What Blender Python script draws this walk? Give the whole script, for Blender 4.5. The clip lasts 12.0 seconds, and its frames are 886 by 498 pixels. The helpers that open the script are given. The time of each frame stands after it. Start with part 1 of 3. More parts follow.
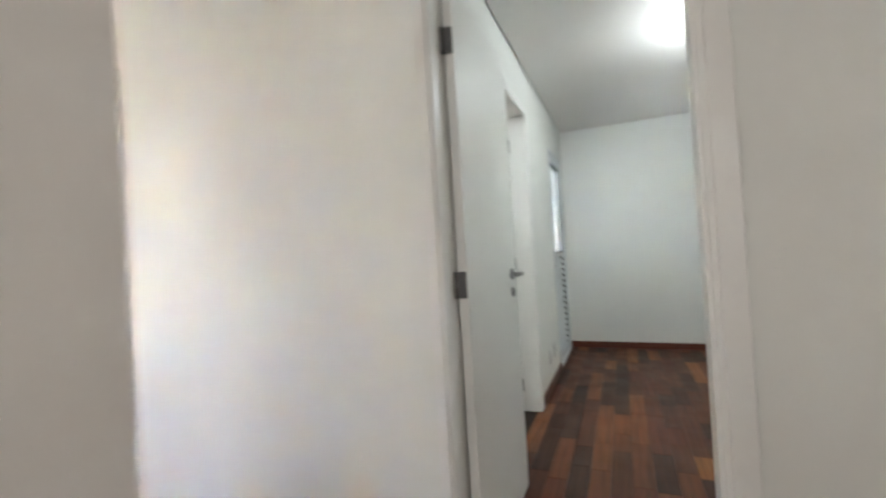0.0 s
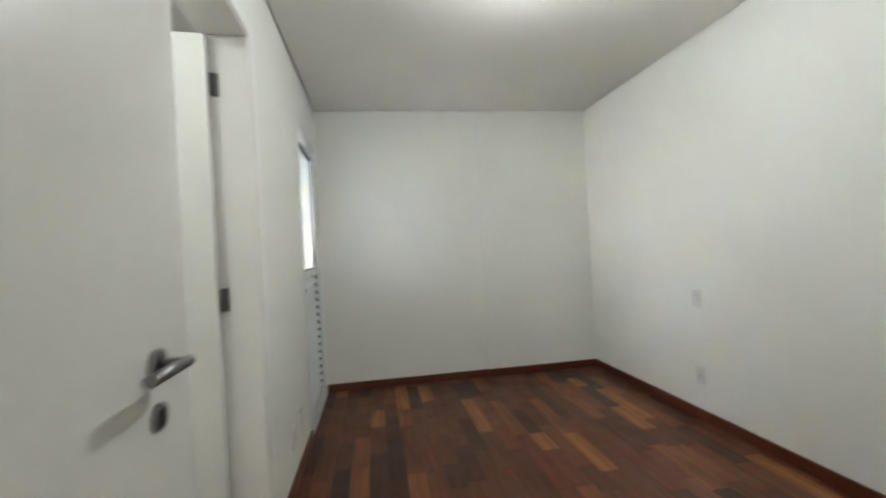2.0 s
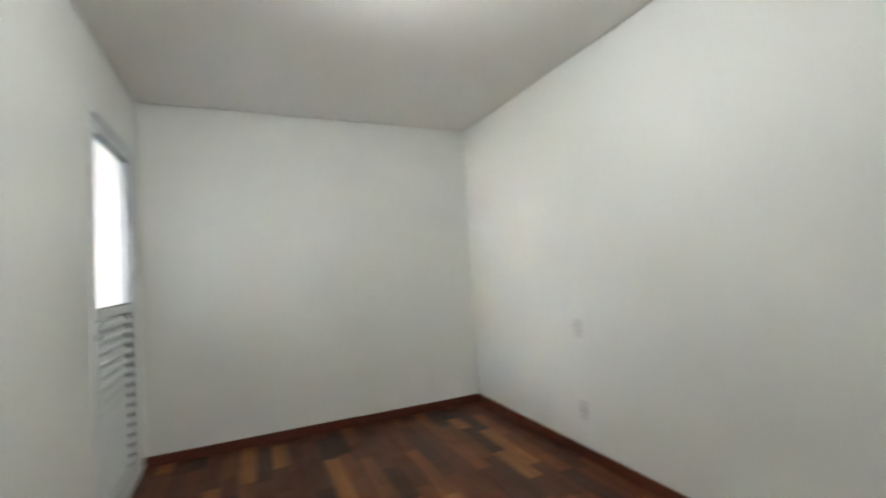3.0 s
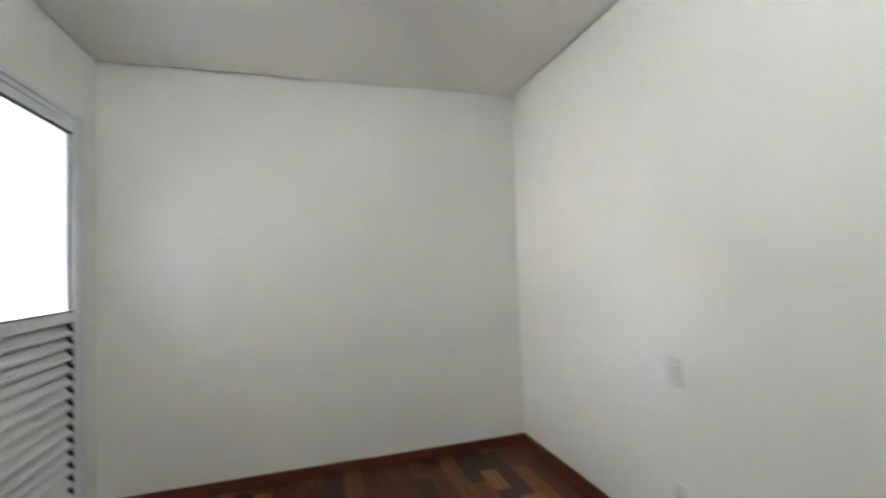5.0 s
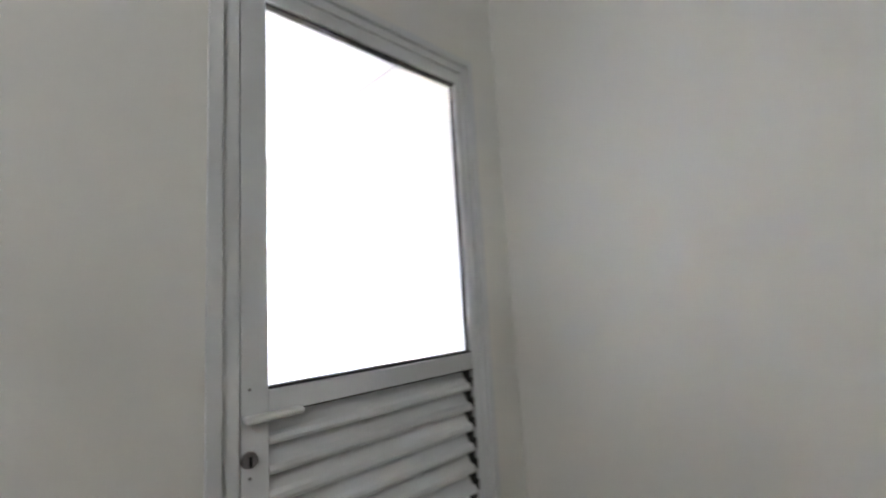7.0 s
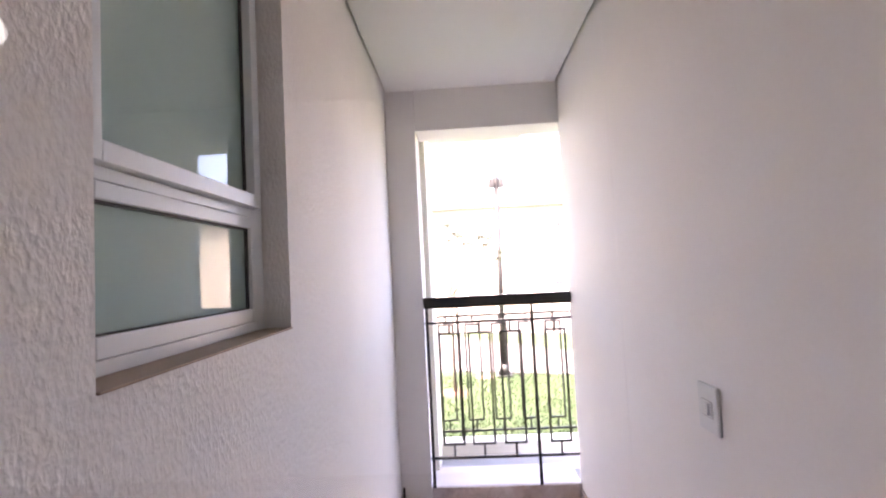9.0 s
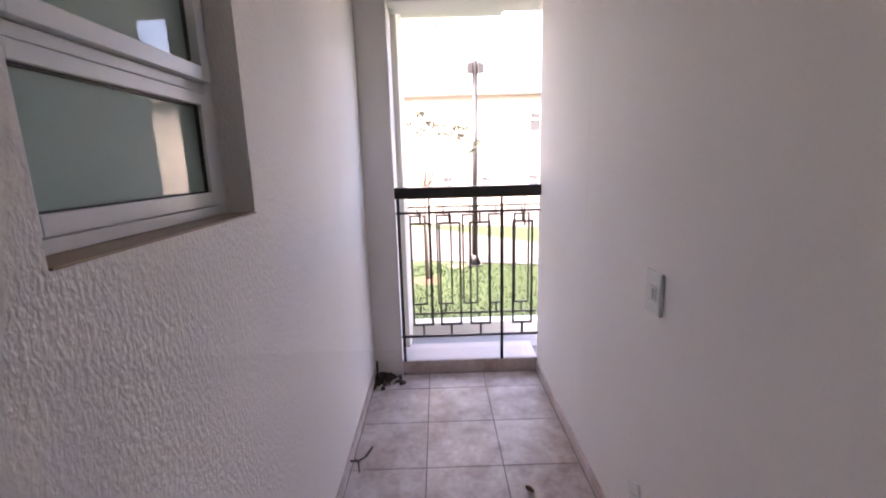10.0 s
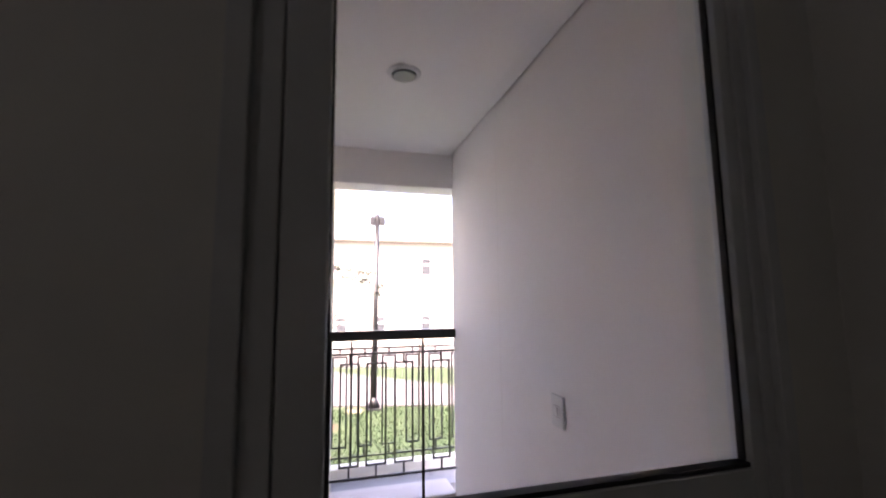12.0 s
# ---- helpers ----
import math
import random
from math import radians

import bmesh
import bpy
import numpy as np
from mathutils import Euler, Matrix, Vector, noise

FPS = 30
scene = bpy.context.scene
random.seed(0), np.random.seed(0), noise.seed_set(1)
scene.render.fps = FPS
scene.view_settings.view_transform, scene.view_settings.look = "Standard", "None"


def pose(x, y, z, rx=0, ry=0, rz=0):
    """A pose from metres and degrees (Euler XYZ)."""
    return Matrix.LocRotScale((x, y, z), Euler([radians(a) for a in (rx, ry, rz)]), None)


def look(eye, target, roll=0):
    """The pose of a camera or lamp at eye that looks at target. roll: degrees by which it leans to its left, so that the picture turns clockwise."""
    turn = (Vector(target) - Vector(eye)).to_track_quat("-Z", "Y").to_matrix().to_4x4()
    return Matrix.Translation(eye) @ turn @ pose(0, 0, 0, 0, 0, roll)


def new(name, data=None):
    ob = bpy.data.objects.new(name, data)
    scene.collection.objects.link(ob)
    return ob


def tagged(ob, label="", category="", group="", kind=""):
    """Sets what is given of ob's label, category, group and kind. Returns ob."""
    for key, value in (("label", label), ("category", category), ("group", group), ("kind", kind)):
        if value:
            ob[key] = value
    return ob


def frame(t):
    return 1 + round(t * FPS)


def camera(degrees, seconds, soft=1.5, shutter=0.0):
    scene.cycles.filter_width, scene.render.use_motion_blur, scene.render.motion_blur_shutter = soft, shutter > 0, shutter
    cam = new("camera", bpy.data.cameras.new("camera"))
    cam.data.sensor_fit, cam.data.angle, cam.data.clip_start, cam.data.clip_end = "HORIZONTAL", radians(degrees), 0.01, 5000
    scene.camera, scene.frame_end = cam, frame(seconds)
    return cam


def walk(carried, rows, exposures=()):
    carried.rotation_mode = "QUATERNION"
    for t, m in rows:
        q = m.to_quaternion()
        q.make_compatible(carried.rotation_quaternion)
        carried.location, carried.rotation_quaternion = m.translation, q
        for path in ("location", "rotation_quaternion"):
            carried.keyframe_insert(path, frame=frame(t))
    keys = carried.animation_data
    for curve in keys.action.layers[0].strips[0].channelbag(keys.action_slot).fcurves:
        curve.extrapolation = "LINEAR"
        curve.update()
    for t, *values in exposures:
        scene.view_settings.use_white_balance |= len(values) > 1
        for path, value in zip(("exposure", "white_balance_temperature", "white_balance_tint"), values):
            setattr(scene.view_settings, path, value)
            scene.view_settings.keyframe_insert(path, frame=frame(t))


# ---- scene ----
cam = camera(91.7, 12.0, soft=1.9, shutter=0.5)

# seconds, eye, target, roll
PATH = [
    (0, (0.595, -5.142, 1.151), (-0.172, -3.295, 1.176), -3.4),
    (0.5, (0.482, -4.873, 1.137), (0.196, -2.895, 1.062), -7.2),
    (1, (0.467, -4.575, 1.115), (0.426, -2.58, 0.981), -3.0),
    (1.5, (0.487, -4.248, 1.14), (0.439, -2.249, 1.089), -1.9),
    (2, (0.467, -3.909, 1.2), (0.782, -1.934, 1.204), -3.0),
    (2.5, (0.49, -3.67, 1.222), (0.999, -1.738, 1.301), -1.6),
    (3, (0.68, -3.51, 1.215), (1.501, -1.69, 1.305), -3.2),
    (3.2, (0.687, -3.485, 1.244), (1.764, -1.801, 1.334), -2.4),
    (4.8, (1.074, -2.969, 1.256), (1.831, -1.118, 1.27), -2.0),
    (5, (1.132, -2.81, 1.266), (1.714, -0.898, 1.343), -2.1),
    (5.5, (1.128, -2.407, 1.241), (1.185, -0.412, 1.365), -4.9),
    (6, (1.094, -1.971, 1.247), (0.483, -0.076, 1.431), -6.2),
    (6.5, (1.022, -1.599, 1.286), (0.081, 0.156, 1.475), -4.1),
    (7, (0.94, -1.238, 1.269), (-0.484, 0.145, 1.51), -3.3),
    (7.5, (0.759, -0.972, 1.307), (-1.039, -0.113, 1.478), -3.5),
    (7.7, (0.644, -0.886, 1.309), (-1.214, -0.176, 1.523), -3.9),
    (9.3, (0.119, -0.585, 1.323), (-1.875, -0.738, 1.372), -2.5),
    (9.5, (0.119, -0.584, 1.32), (-1.877, -0.697, 1.275), -2.0),
    (10, (0.139, -0.577, 1.309), (-1.821, -0.56, 0.912), -1.6),
    (10.5, (0.143, -0.598, 1.352), (-1.85, -0.561, 1.18), -1.5),
    (11, (0.221, -0.647, 1.409), (-1.766, -0.448, 1.513), -0.1),
    (11.5, (0.385, -0.757, 1.369), (-1.555, -0.281, 1.471), -1.5),
    (12, (0.541, -0.862, 1.366), (-1.376, -0.336, 1.601), -0.6),
]

EXPOSURES = [(0.0, 8.5, 6400, 11), (0.7, 8.55, 6450, 11), (1.5, 8.4, 6750, 12), (2.5, 8.25, 6800, 13), (5.0, 8.25, 6700, 16), (6.5, 8.0, 6700, 19), (7.7, 7.1, 7100, 24), (9.3, 4.7, 7700, 33),
             (10.0, 4.35, 7620, 33), (10.5, 4.1, 7620, 33), (11.0, 4.2, 7520, 33), (12.0, 4.2, 7300, 33)]
walk(cam, [(t, look(eye, aim, roll)) for t, eye, aim, roll in PATH], EXPOSURES)

# ---- world and lights ----
world = bpy.data.worlds.new("sky")
scene.world = world
world.use_nodes = True
wn = world.node_tree.nodes
sky = wn.new("ShaderNodeTexSky")
sky.sky_type = "NISHITA"
sky.sun_disc = False
sky.sun_elevation = radians(52)
sky.sun_rotation = radians(130)
sky.dust_density = 6.0
sky.air_density = 0.8
world.node_tree.links.new(sky.outputs[0], wn["Background"].inputs[0])
wn["Background"].inputs[1].default_value = 0.15

SUN_WAY = Vector((0.5, -0.42, 0.85))


def lamp(name, kind, energy, m, color=(1, 1, 1), **more):
    data = bpy.data.lights.new(name, kind)
    data.energy, data.color = energy, color
    if kind == "AREA":
        data.shape, data.size, data.size_y = "RECTANGLE", more["size"], more["size_y"]
    if kind == "SUN":
        data.angle = more["angle"]
    if kind == "POINT":
        data.shadow_soft_size = more["size"]
    ob = new(name, data)
    ob.matrix_world = m
    return ob


lamp("sun", "SUN", 0.5, look(SUN_WAY, (0, 0, 0)), (1, 0.96, 0.9), angle=radians(12))
lamp("bulb_light", "POINT", 0.022, Matrix.Translation((1.24, -2.25, 2.27)), (0.90, 0.98, 1.0), size=0.05)
lamp("study_window_light", "AREA", 0.16, look((-3.58, -2.5, 1.35), (-2.0, -3.2, 1.1)), (1, 0.88, 0.76), size=1.0, size_y=0.85)

# Unseen fill lamp added behind the camera's start to even out the hall.
lamp("hall_fill_light", "AREA", 0.05, look((0.6, -6.98, 1.45), (0.6, -4.0, 1.3)), (1, 0.97, 0.94), size=0.9, size_y=1.2)
lamp("bath_bulb_light", "POINT", 0.003, Matrix.Translation((-0.8, -2.95, 2.25)), (1, 1, 0.97), size=0.05)


# ---- materials ----
def material(name, color, rough=0.5, metal=0.0, vary=0.08, scale=3.0, fine=120.0, bump=0.05, depth=0.002, stain=None, stretch=None, rnd=0.0):
    """A painted, mineral or metal surface with variation at two scales and fine relief."""
    m = bpy.data.materials.new(name)
    m.use_nodes = True
    n, l = m.node_tree.nodes, m.node_tree.links
    p = n["Principled BSDF"]
    p.inputs["Roughness"].default_value, p.inputs["Metallic"].default_value = rough, metal
    co = n.new("ShaderNodeTexCoord")
    src = co.outputs["Object"]
    if stretch:
        mp = n.new("ShaderNodeMapping")
        mp.inputs["Scale"].default_value = stretch
        l.new(src, mp.inputs[0])
        src = mp.outputs[0]
    big, small = n.new("ShaderNodeTexNoise"), n.new("ShaderNodeTexNoise")
    big.inputs["Scale"].default_value, big.inputs["Detail"].default_value = scale, 5
    small.inputs["Scale"].default_value, small.inputs["Detail"].default_value = fine, 4
    l.new(src, big.inputs["Vector"]), l.new(src, small.inputs["Vector"])
    ramp = n.new("ShaderNodeValToRGB")
    ramp.color_ramp.elements[0].position, ramp.color_ramp.elements[1].position = 0.3, 0.7
    lo = stain or [c * (1 - vary) for c in color]
    ramp.color_ramp.elements[0].color = (*lo, 1)
    ramp.color_ramp.elements[1].color = (*color, 1)
    l.new(big.outputs[0], ramp.inputs[0])
    mix = n.new("ShaderNodeMixRGB")
    mix.blend_type = "OVERLAY"
    mix.inputs[0].default_value = min(1.0, vary * 2)
    l.new(ramp.outputs[0], mix.inputs[1]), l.new(small.outputs[0], mix.inputs[2])
    out = mix.outputs[0]
    if rnd:
        info, hsv = n.new("ShaderNodeObjectInfo"), n.new("ShaderNodeHueSaturation")
        rng = n.new("ShaderNodeMapRange")
        rng.inputs["To Min"].default_value, rng.inputs["To Max"].default_value = 1 - rnd, 1 + rnd
        l.new(info.outputs["Random"], rng.inputs[0])
        l.new(rng.outputs[0], hsv.inputs["Value"]), l.new(out, hsv.inputs["Color"])
        out = hsv.outputs[0]
    l.new(out, p.inputs["Base Color"])
    if bump:
        b = n.new("ShaderNodeBump")
        b.inputs["Strength"].default_value, b.inputs["Distance"].default_value = bump, depth
        l.new(small.outputs[0], b.inputs["Height"]), l.new(b.outputs[0], p.inputs["Normal"])
    return m


def wood_material(name, tones, rough, per_object):
    """Oiled hardwood boards; each board takes a tone of its own."""
    m = bpy.data.materials.new(name)
    m.use_nodes = True
    n, l = m.node_tree.nodes, m.node_tree.links
    p = n["Principled BSDF"]
    p.inputs["Specular IOR Level"].default_value = 0.35
    co, mp, info = n.new("ShaderNodeTexCoord"), n.new("ShaderNodeMapping"), n.new("ShaderNodeObjectInfo")
    geo = n.new("ShaderNodeNewGeometry")
    pick = info.outputs["Random"] if per_object else geo.outputs["Random Per Island"]
    mp.inputs["Scale"].default_value = (38, 2.2, 38)
    shift = n.new("ShaderNodeVectorMath")
    shift.operation = "MULTIPLY_ADD"
    shift.inputs[1].default_value, shift.inputs[2].default_value = (40, 40, 40), (0, 0, 0)
    l.new(pick, shift.inputs[0]), l.new(shift.outputs[0], mp.inputs["Location"])
    l.new(co.outputs["Object"], mp.inputs[0])
    grain, ramp = n.new("ShaderNodeTexNoise"), n.new("ShaderNodeValToRGB")
    grain.inputs["Scale"].default_value, grain.inputs["Detail"].default_value = 1.0, 6
    l.new(mp.outputs[0], grain.inputs["Vector"])
    ramp.color_ramp.interpolation = "CONSTANT"
    els = ramp.color_ramp.elements
    while len(els) < len(tones):
        els.new(0.5)
    for i, (pos, c) in enumerate(tones):
        els[i].position, els[i].color = pos, (*c, 1)
    l.new(pick, ramp.inputs[0])
    mul, dark = n.new("ShaderNodeMixRGB"), n.new("ShaderNodeMapRange")
    mul.blend_type = "MULTIPLY"
    mul.inputs[0].default_value = 1.0
    dark.inputs["From Min"].default_value, dark.inputs["From Max"].default_value = 0.3, 0.7
    dark.inputs["To Min"].default_value, dark.inputs["To Max"].default_value = 0.6, 1.25
    l.new(grain.outputs[0], dark.inputs[0])
    l.new(ramp.outputs[0], mul.inputs[1]), l.new(dark.outputs[0], mul.inputs[2])
    l.new(mul.outputs[0], p.inputs["Base Color"])
    wear, rr = n.new("ShaderNodeTexNoise"), n.new("ShaderNodeMapRange")
    wear.inputs["Scale"].default_value = 6
    l.new(geo.outputs["Position"], wear.inputs["Vector"])
    rr.inputs["To Min"].default_value, rr.inputs["To Max"].default_value = rough - 0.12, rough + 0.15
    l.new(wear.outputs[0], rr.inputs[0]), l.new(rr.outputs[0], p.inputs["Roughness"])
    b = n.new("ShaderNodeBump")
    b.inputs["Strength"].default_value, b.inputs["Distance"].default_value = 0.15, 0.001
    l.new(grain.outputs[0], b.inputs["Height"]), l.new(b.outputs[0], p.inputs["Normal"])
    return m


def glass_material(name, color, rough, mixed=0.0):
    m = bpy.data.materials.new(name)
    m.use_nodes = True
    p = m.node_tree.nodes["Principled BSDF"]
    p.inputs["Base Color"].default_value = (*color, 1)
    p.inputs["Transmission Weight"].default_value = 1 - mixed
    p.inputs["Roughness"].default_value = rough
    p.inputs["IOR"].default_value = 1.45
    return m


def glow_material(name, color, strength):
    m = bpy.data.materials.new(name)
    m.use_nodes = True
    p = m.node_tree.nodes["Principled BSDF"]
    p.inputs["Base Color"].default_value = (*color, 1)
    p.inputs["Emission Color"].default_value = (*color, 1)
    p.inputs["Emission Strength"].default_value = strength
    return m


TONES = [(0.0, (0.11, 0.034, 0.014)), (0.16, (0.050, 0.018, 0.009)), (0.30, (0.145, 0.045, 0.016)), (0.46, (0.085, 0.026, 0.011)),
         (0.58, (0.185, 0.062, 0.021)), (0.70, (0.034, 0.014, 0.008)), (0.80, (0.12, 0.032, 0.014)), (0.91, (0.29, 0.115, 0.037))]
M_WALL = material("white_wall_paint", (0.80, 0.81, 0.77), 0.62, vary=0.03, scale=1.3, fine=220, bump=0.12, depth=0.0015)
M_HALL = material("cream_wall_paint", (0.80, 0.765, 0.72), 0.6, vary=0.03, scale=1.3, fine=220, bump=0.12, depth=0.0015)
M_CEIL = material("ceiling_paint", (0.78, 0.76, 0.72), 0.8, vary=0.03, scale=1.0, fine=160, bump=0.05)
M_CEIL_OUT = material("white_ceiling_paint", (0.87, 0.85, 0.83), 0.8, vary=0.03, scale=1.0, fine=160, bump=0.05)
# Grey that stands in for the shade in ceiling recesses and insert joints.
M_GAP_SHADE = material("gap_shade_grey", (0.42, 0.40, 0.37), 0.8, vary=0.1)
M_DOOR = material("door_enamel", (0.80, 0.81, 0.775), 0.32, vary=0.02, scale=2, fine=90, bump=0.03)
M_TRIM = material("trim_enamel", (0.82, 0.82, 0.79), 0.3, vary=0.03, scale=4, fine=90, bump=0.03)
M_ALU = material("white_coated_aluminium", (0.70, 0.735, 0.745), 0.35, vary=0.03, scale=5, fine=200, bump=0.02)
M_STEEL = material("brushed_steel", (0.30, 0.30, 0.30), 0.33, 0.9, vary=0.15, scale=20, fine=300, bump=0.05)
# Rubber black; also stands in for the shade in gaps, holes and slots.
M_RUBBER_AND_SHADE = material("black_rubber_and_shade", (0.012, 0.012, 0.012), 0.6, vary=0.2)
M_PLATE = material("white_plastic", (0.70, 0.70, 0.68), 0.35, vary=0.03, scale=10)
M_HINGE = material("dull_grey_steel", (0.15, 0.15, 0.15), 0.4, 0.85, vary=0.15, scale=20, fine=300, bump=0.05)
M_BOARD = wood_material("red_hardwood_board", TONES, 0.42, True)
M_BOARDS = wood_material("red_hardwood_boards", TONES, 0.42, False)
M_BASE = material("dark_red_wood", (0.13, 0.034, 0.016), 0.35, vary=0.35, scale=3, fine=30, bump=0.08, stretch=(3, 3, 30))
M_UNDER = material("floor_joint", (0.02, 0.012, 0.008), 0.8)
M_RENDER = material("rough_white_plaster", (0.82, 0.79, 0.76), 0.85, vary=0.08, scale=2.0, fine=130, bump=0.65, depth=0.006, stretch=(1, 1, 0.6))
M_RENDER_FINE = material("fine_white_plaster", (0.83, 0.80, 0.77), 0.8, vary=0.05, scale=1.6, fine=120, bump=0.2, depth=0.002)
M_TILE = material("mottled_floor_tile", (0.66, 0.575, 0.54), 0.38, vary=0.18, scale=9, fine=46, bump=0.06, stain=(0.40, 0.295, 0.25), rnd=0.06)
M_GROUT = material("dirty_grout", (0.17, 0.14, 0.12), 0.9, vary=0.3, scale=12)
M_STONE = material("brown_sill_stone", (0.38, 0.255, 0.16), 0.5, vary=0.2, scale=20, fine=150, bump=0.1)
M_IRON = material("black_painted_iron", (0.014, 0.014, 0.015), 0.38, 0.2, vary=0.3, scale=20, fine=200, bump=0.1)
M_CREAM = material("cream_masonry_paint", (0.78, 0.73, 0.62), 0.8, vary=0.06, scale=1.0, fine=50, bump=0.2)
M_LEDGE = material("grey_waterproofing", (0.28, 0.285, 0.30), 0.7, vary=0.15, scale=6, fine=80, bump=0.15)
M_CURB = material("pinkish_sill_stone", (0.50, 0.455, 0.445), 0.55, vary=0.1, scale=9, fine=120, bump=0.1)
M_GRASS = material("lawn", (0.013, 0.036, 0.005), 0.9, vary=0.3, scale=1.8, fine=45, bump=0.4, depth=0.02, stain=(0.018, 0.036, 0.007))
M_BLADE = material("grass_blade", (0.014, 0.039, 0.006), 0.7, vary=0.4, scale=2.5, fine=30, bump=0)
M_SOIL = material("red_soil", (0.11, 0.042, 0.024), 0.95, vary=0.3, scale=14, fine=60, bump=0.6, depth=0.02)
M_SAND = material("pale_soil", (0.16, 0.11, 0.07), 0.95, vary=0.3, scale=9, fine=60, bump=0.5, depth=0.02)
M_PAVER = material("pale_concrete_paving", (0.085, 0.08, 0.08), 0.85, vary=0.12, scale=2, fine=30, bump=0.3, depth=0.006)
M_FACADE = material("pale_facade_paint", (0.46, 0.435, 0.385), 0.8, vary=0.04, scale=0.5, fine=20, bump=0.1)
M_ROOF = material("clay_roof", (0.42, 0.30, 0.22), 0.8, vary=0.25, scale=3, fine=20, bump=0.3)
M_FARGLASS = material("dark_window_glass", (0.035, 0.04, 0.045), 0.35, vary=0.1, scale=2, bump=0)
M_BARK = material("grey_brown_bark", (0.10, 0.078, 0.06), 0.9, vary=0.3, scale=14, fine=80, bump=0.5, depth=0.01)
M_LEAF = material("green_leaf", (0.014, 0.026, 0.009), 0.55, vary=0.4, scale=8, fine=40, bump=0)
M_DIRT = material("dark_debris", (0.085, 0.058, 0.045), 0.95, vary=0.4, scale=60, fine=200, bump=0.5, depth=0.01)
M_DRY = material("dry_leaf", (0.13, 0.065, 0.03), 0.8, vary=0.4, scale=60)
M_CLEAR = glass_material("clear_glass", (0.98, 1.0, 0.99), 0.0)
M_FROST = glass_material("frosted_green_glass", (0.50, 0.69, 0.64), 0.03, 0.6)
M_BULB = glow_material("lit_bulb", (0.91, 0.98, 1.0), 0.9)
M_LENS = material("lamp_diffuser", (0.26, 0.28, 0.27), 0.35, vary=0.04)


# ---- mesh helpers ----
def block(bm, a, b, bevel=0.0):
    """An axis-aligned block from corner a to corner b, its edges rounded by bevel."""
    lo, hi = [min(p, q) for p, q in zip(a, b)], [max(p, q) for p, q in zip(a, b)]
    made = bmesh.ops.create_cube(bm, size=1)["verts"]
    for v in made:
        v.co = [lo[i] + (v.co[i] + 0.5) * (hi[i] - lo[i]) for i in range(3)]
    if bevel:
        edges = {e for v in made for e in v.link_edges}
        bmesh.ops.bevel(bm, geom=list(edges), offset=bevel, segments=2, affect="EDGES", profile=0.5)
    return bm


def rod(bm, a, b, r0, r1=None, sides=12):
    """A round bar from a to b."""
    a, b = Vector(a), Vector(b)
    way = b - a
    m = Matrix.Translation((a + b) / 2) @ way.to_track_quat("Z", "Y").to_matrix().to_4x4()
    bmesh.ops.create_cone(bm, cap_ends=True, segments=sides, radius1=r0, radius2=r0 if r1 is None else r1, depth=way.length, matrix=m)
    return bm


def one(*blocks, bevel=0.0):
    bm = bmesh.new()
    for a, b in blocks:
        block(bm, a, b, bevel)
    return bm


def bar(a, b, r0, r1=None, sides=12):
    return rod(bmesh.new(), a, b, r0, r1, sides)


def part(name, bm, mat, parent=None, label="", smooth=False):
    me = bpy.data.meshes.new(name)
    bm.to_mesh(me)
    bm.free()
    me.materials.append(mat)
    if smooth:
        for f in me.polygons:
            f.use_smooth = len(f.vertices) == 4
    ob = new(name, me)
    if parent:
        ob.parent = parent
    if label:
        ob["label"] = label
    return ob


def setting(name, bm, mat, label="", smooth=False):
    return tagged(part(name, bm, mat, None, label, smooth), kind="structure")


def thing(name, label, category, group="", at=(0, 0, 0)):
    ob = new(name)
    ob.empty_display_size = 0.1
    ob.location = at
    return tagged(ob, label, category, group)


# ---- large structure ----
W, H, TOP = 2.54, 2.47, 2.56
HALL_TOP = 2.5
setting("subfloor", one(((-3.8, -7.0, -0.16), (2.7, -1.131, -0.012)), ((-0.159, -1.131, -0.16), (2.7, 0.15, -0.012))), M_UNDER, "dark screed under the hardwood floor boards")
floor = setting("floor", one(((-0.02, -3.79, -0.012), (W, 0.0, -0.008))), M_UNDER, "red-brown mixed hardwood strip floor of the bedroom")
# bedroom walls
setting("wall_far", one(((-0.16, 0.0, -0.012), (1.46, 0.12, TOP)), ((1.46, -0.008, -0.012), (W + 0.12, 0.12, TOP)), bevel=0.002), M_WALL, "white painted plaster wall with a slight step in it")
setting("wall_side", one(((W, -3.87, -0.012), (W + 0.12, -0.008, TOP))), M_WALL, "plain white painted plaster wall of the bedroom")
setting("wall_window_side", one(((-0.16, -3.77, -0.012), (0, -2.80, TOP)), ((-0.16, -2.80, 2.13), (0, -2.06, TOP)), ((-0.16, -2.06, -0.012), (0, -0.985, TOP)),
                                ((-0.16, -0.985, 2.10), (0, -0.14, TOP)), ((-0.16, -0.14, -0.012), (0, 0.0, TOP))), M_WALL, "white painted wall with two door openings")
setting("wall_entrance", one(((-1.45, -3.87, -0.012), (0.02, -3.77, TOP)), ((0.02, -3.87, 2.13), (0.84, -3.77, TOP)), ((0.84, -3.87, -0.012), (W, -3.77, TOP))), M_WALL, "white painted wall with the bedroom doorway")
setting("ceiling", one(((0.012, -3.757, H), (W - 0.012, -0.028, H + 0.03))), M_CEIL, "flat off-white plasterboard ceiling")
# Recess top; the shade of the gap is put into its grey.
setting("ceiling_gap", one(((-0.16, -3.87, TOP), (W + 0.12, 0.12, TOP + 0.1))), M_GAP_SHADE, "recess above the ceiling edge, grey for its shade")
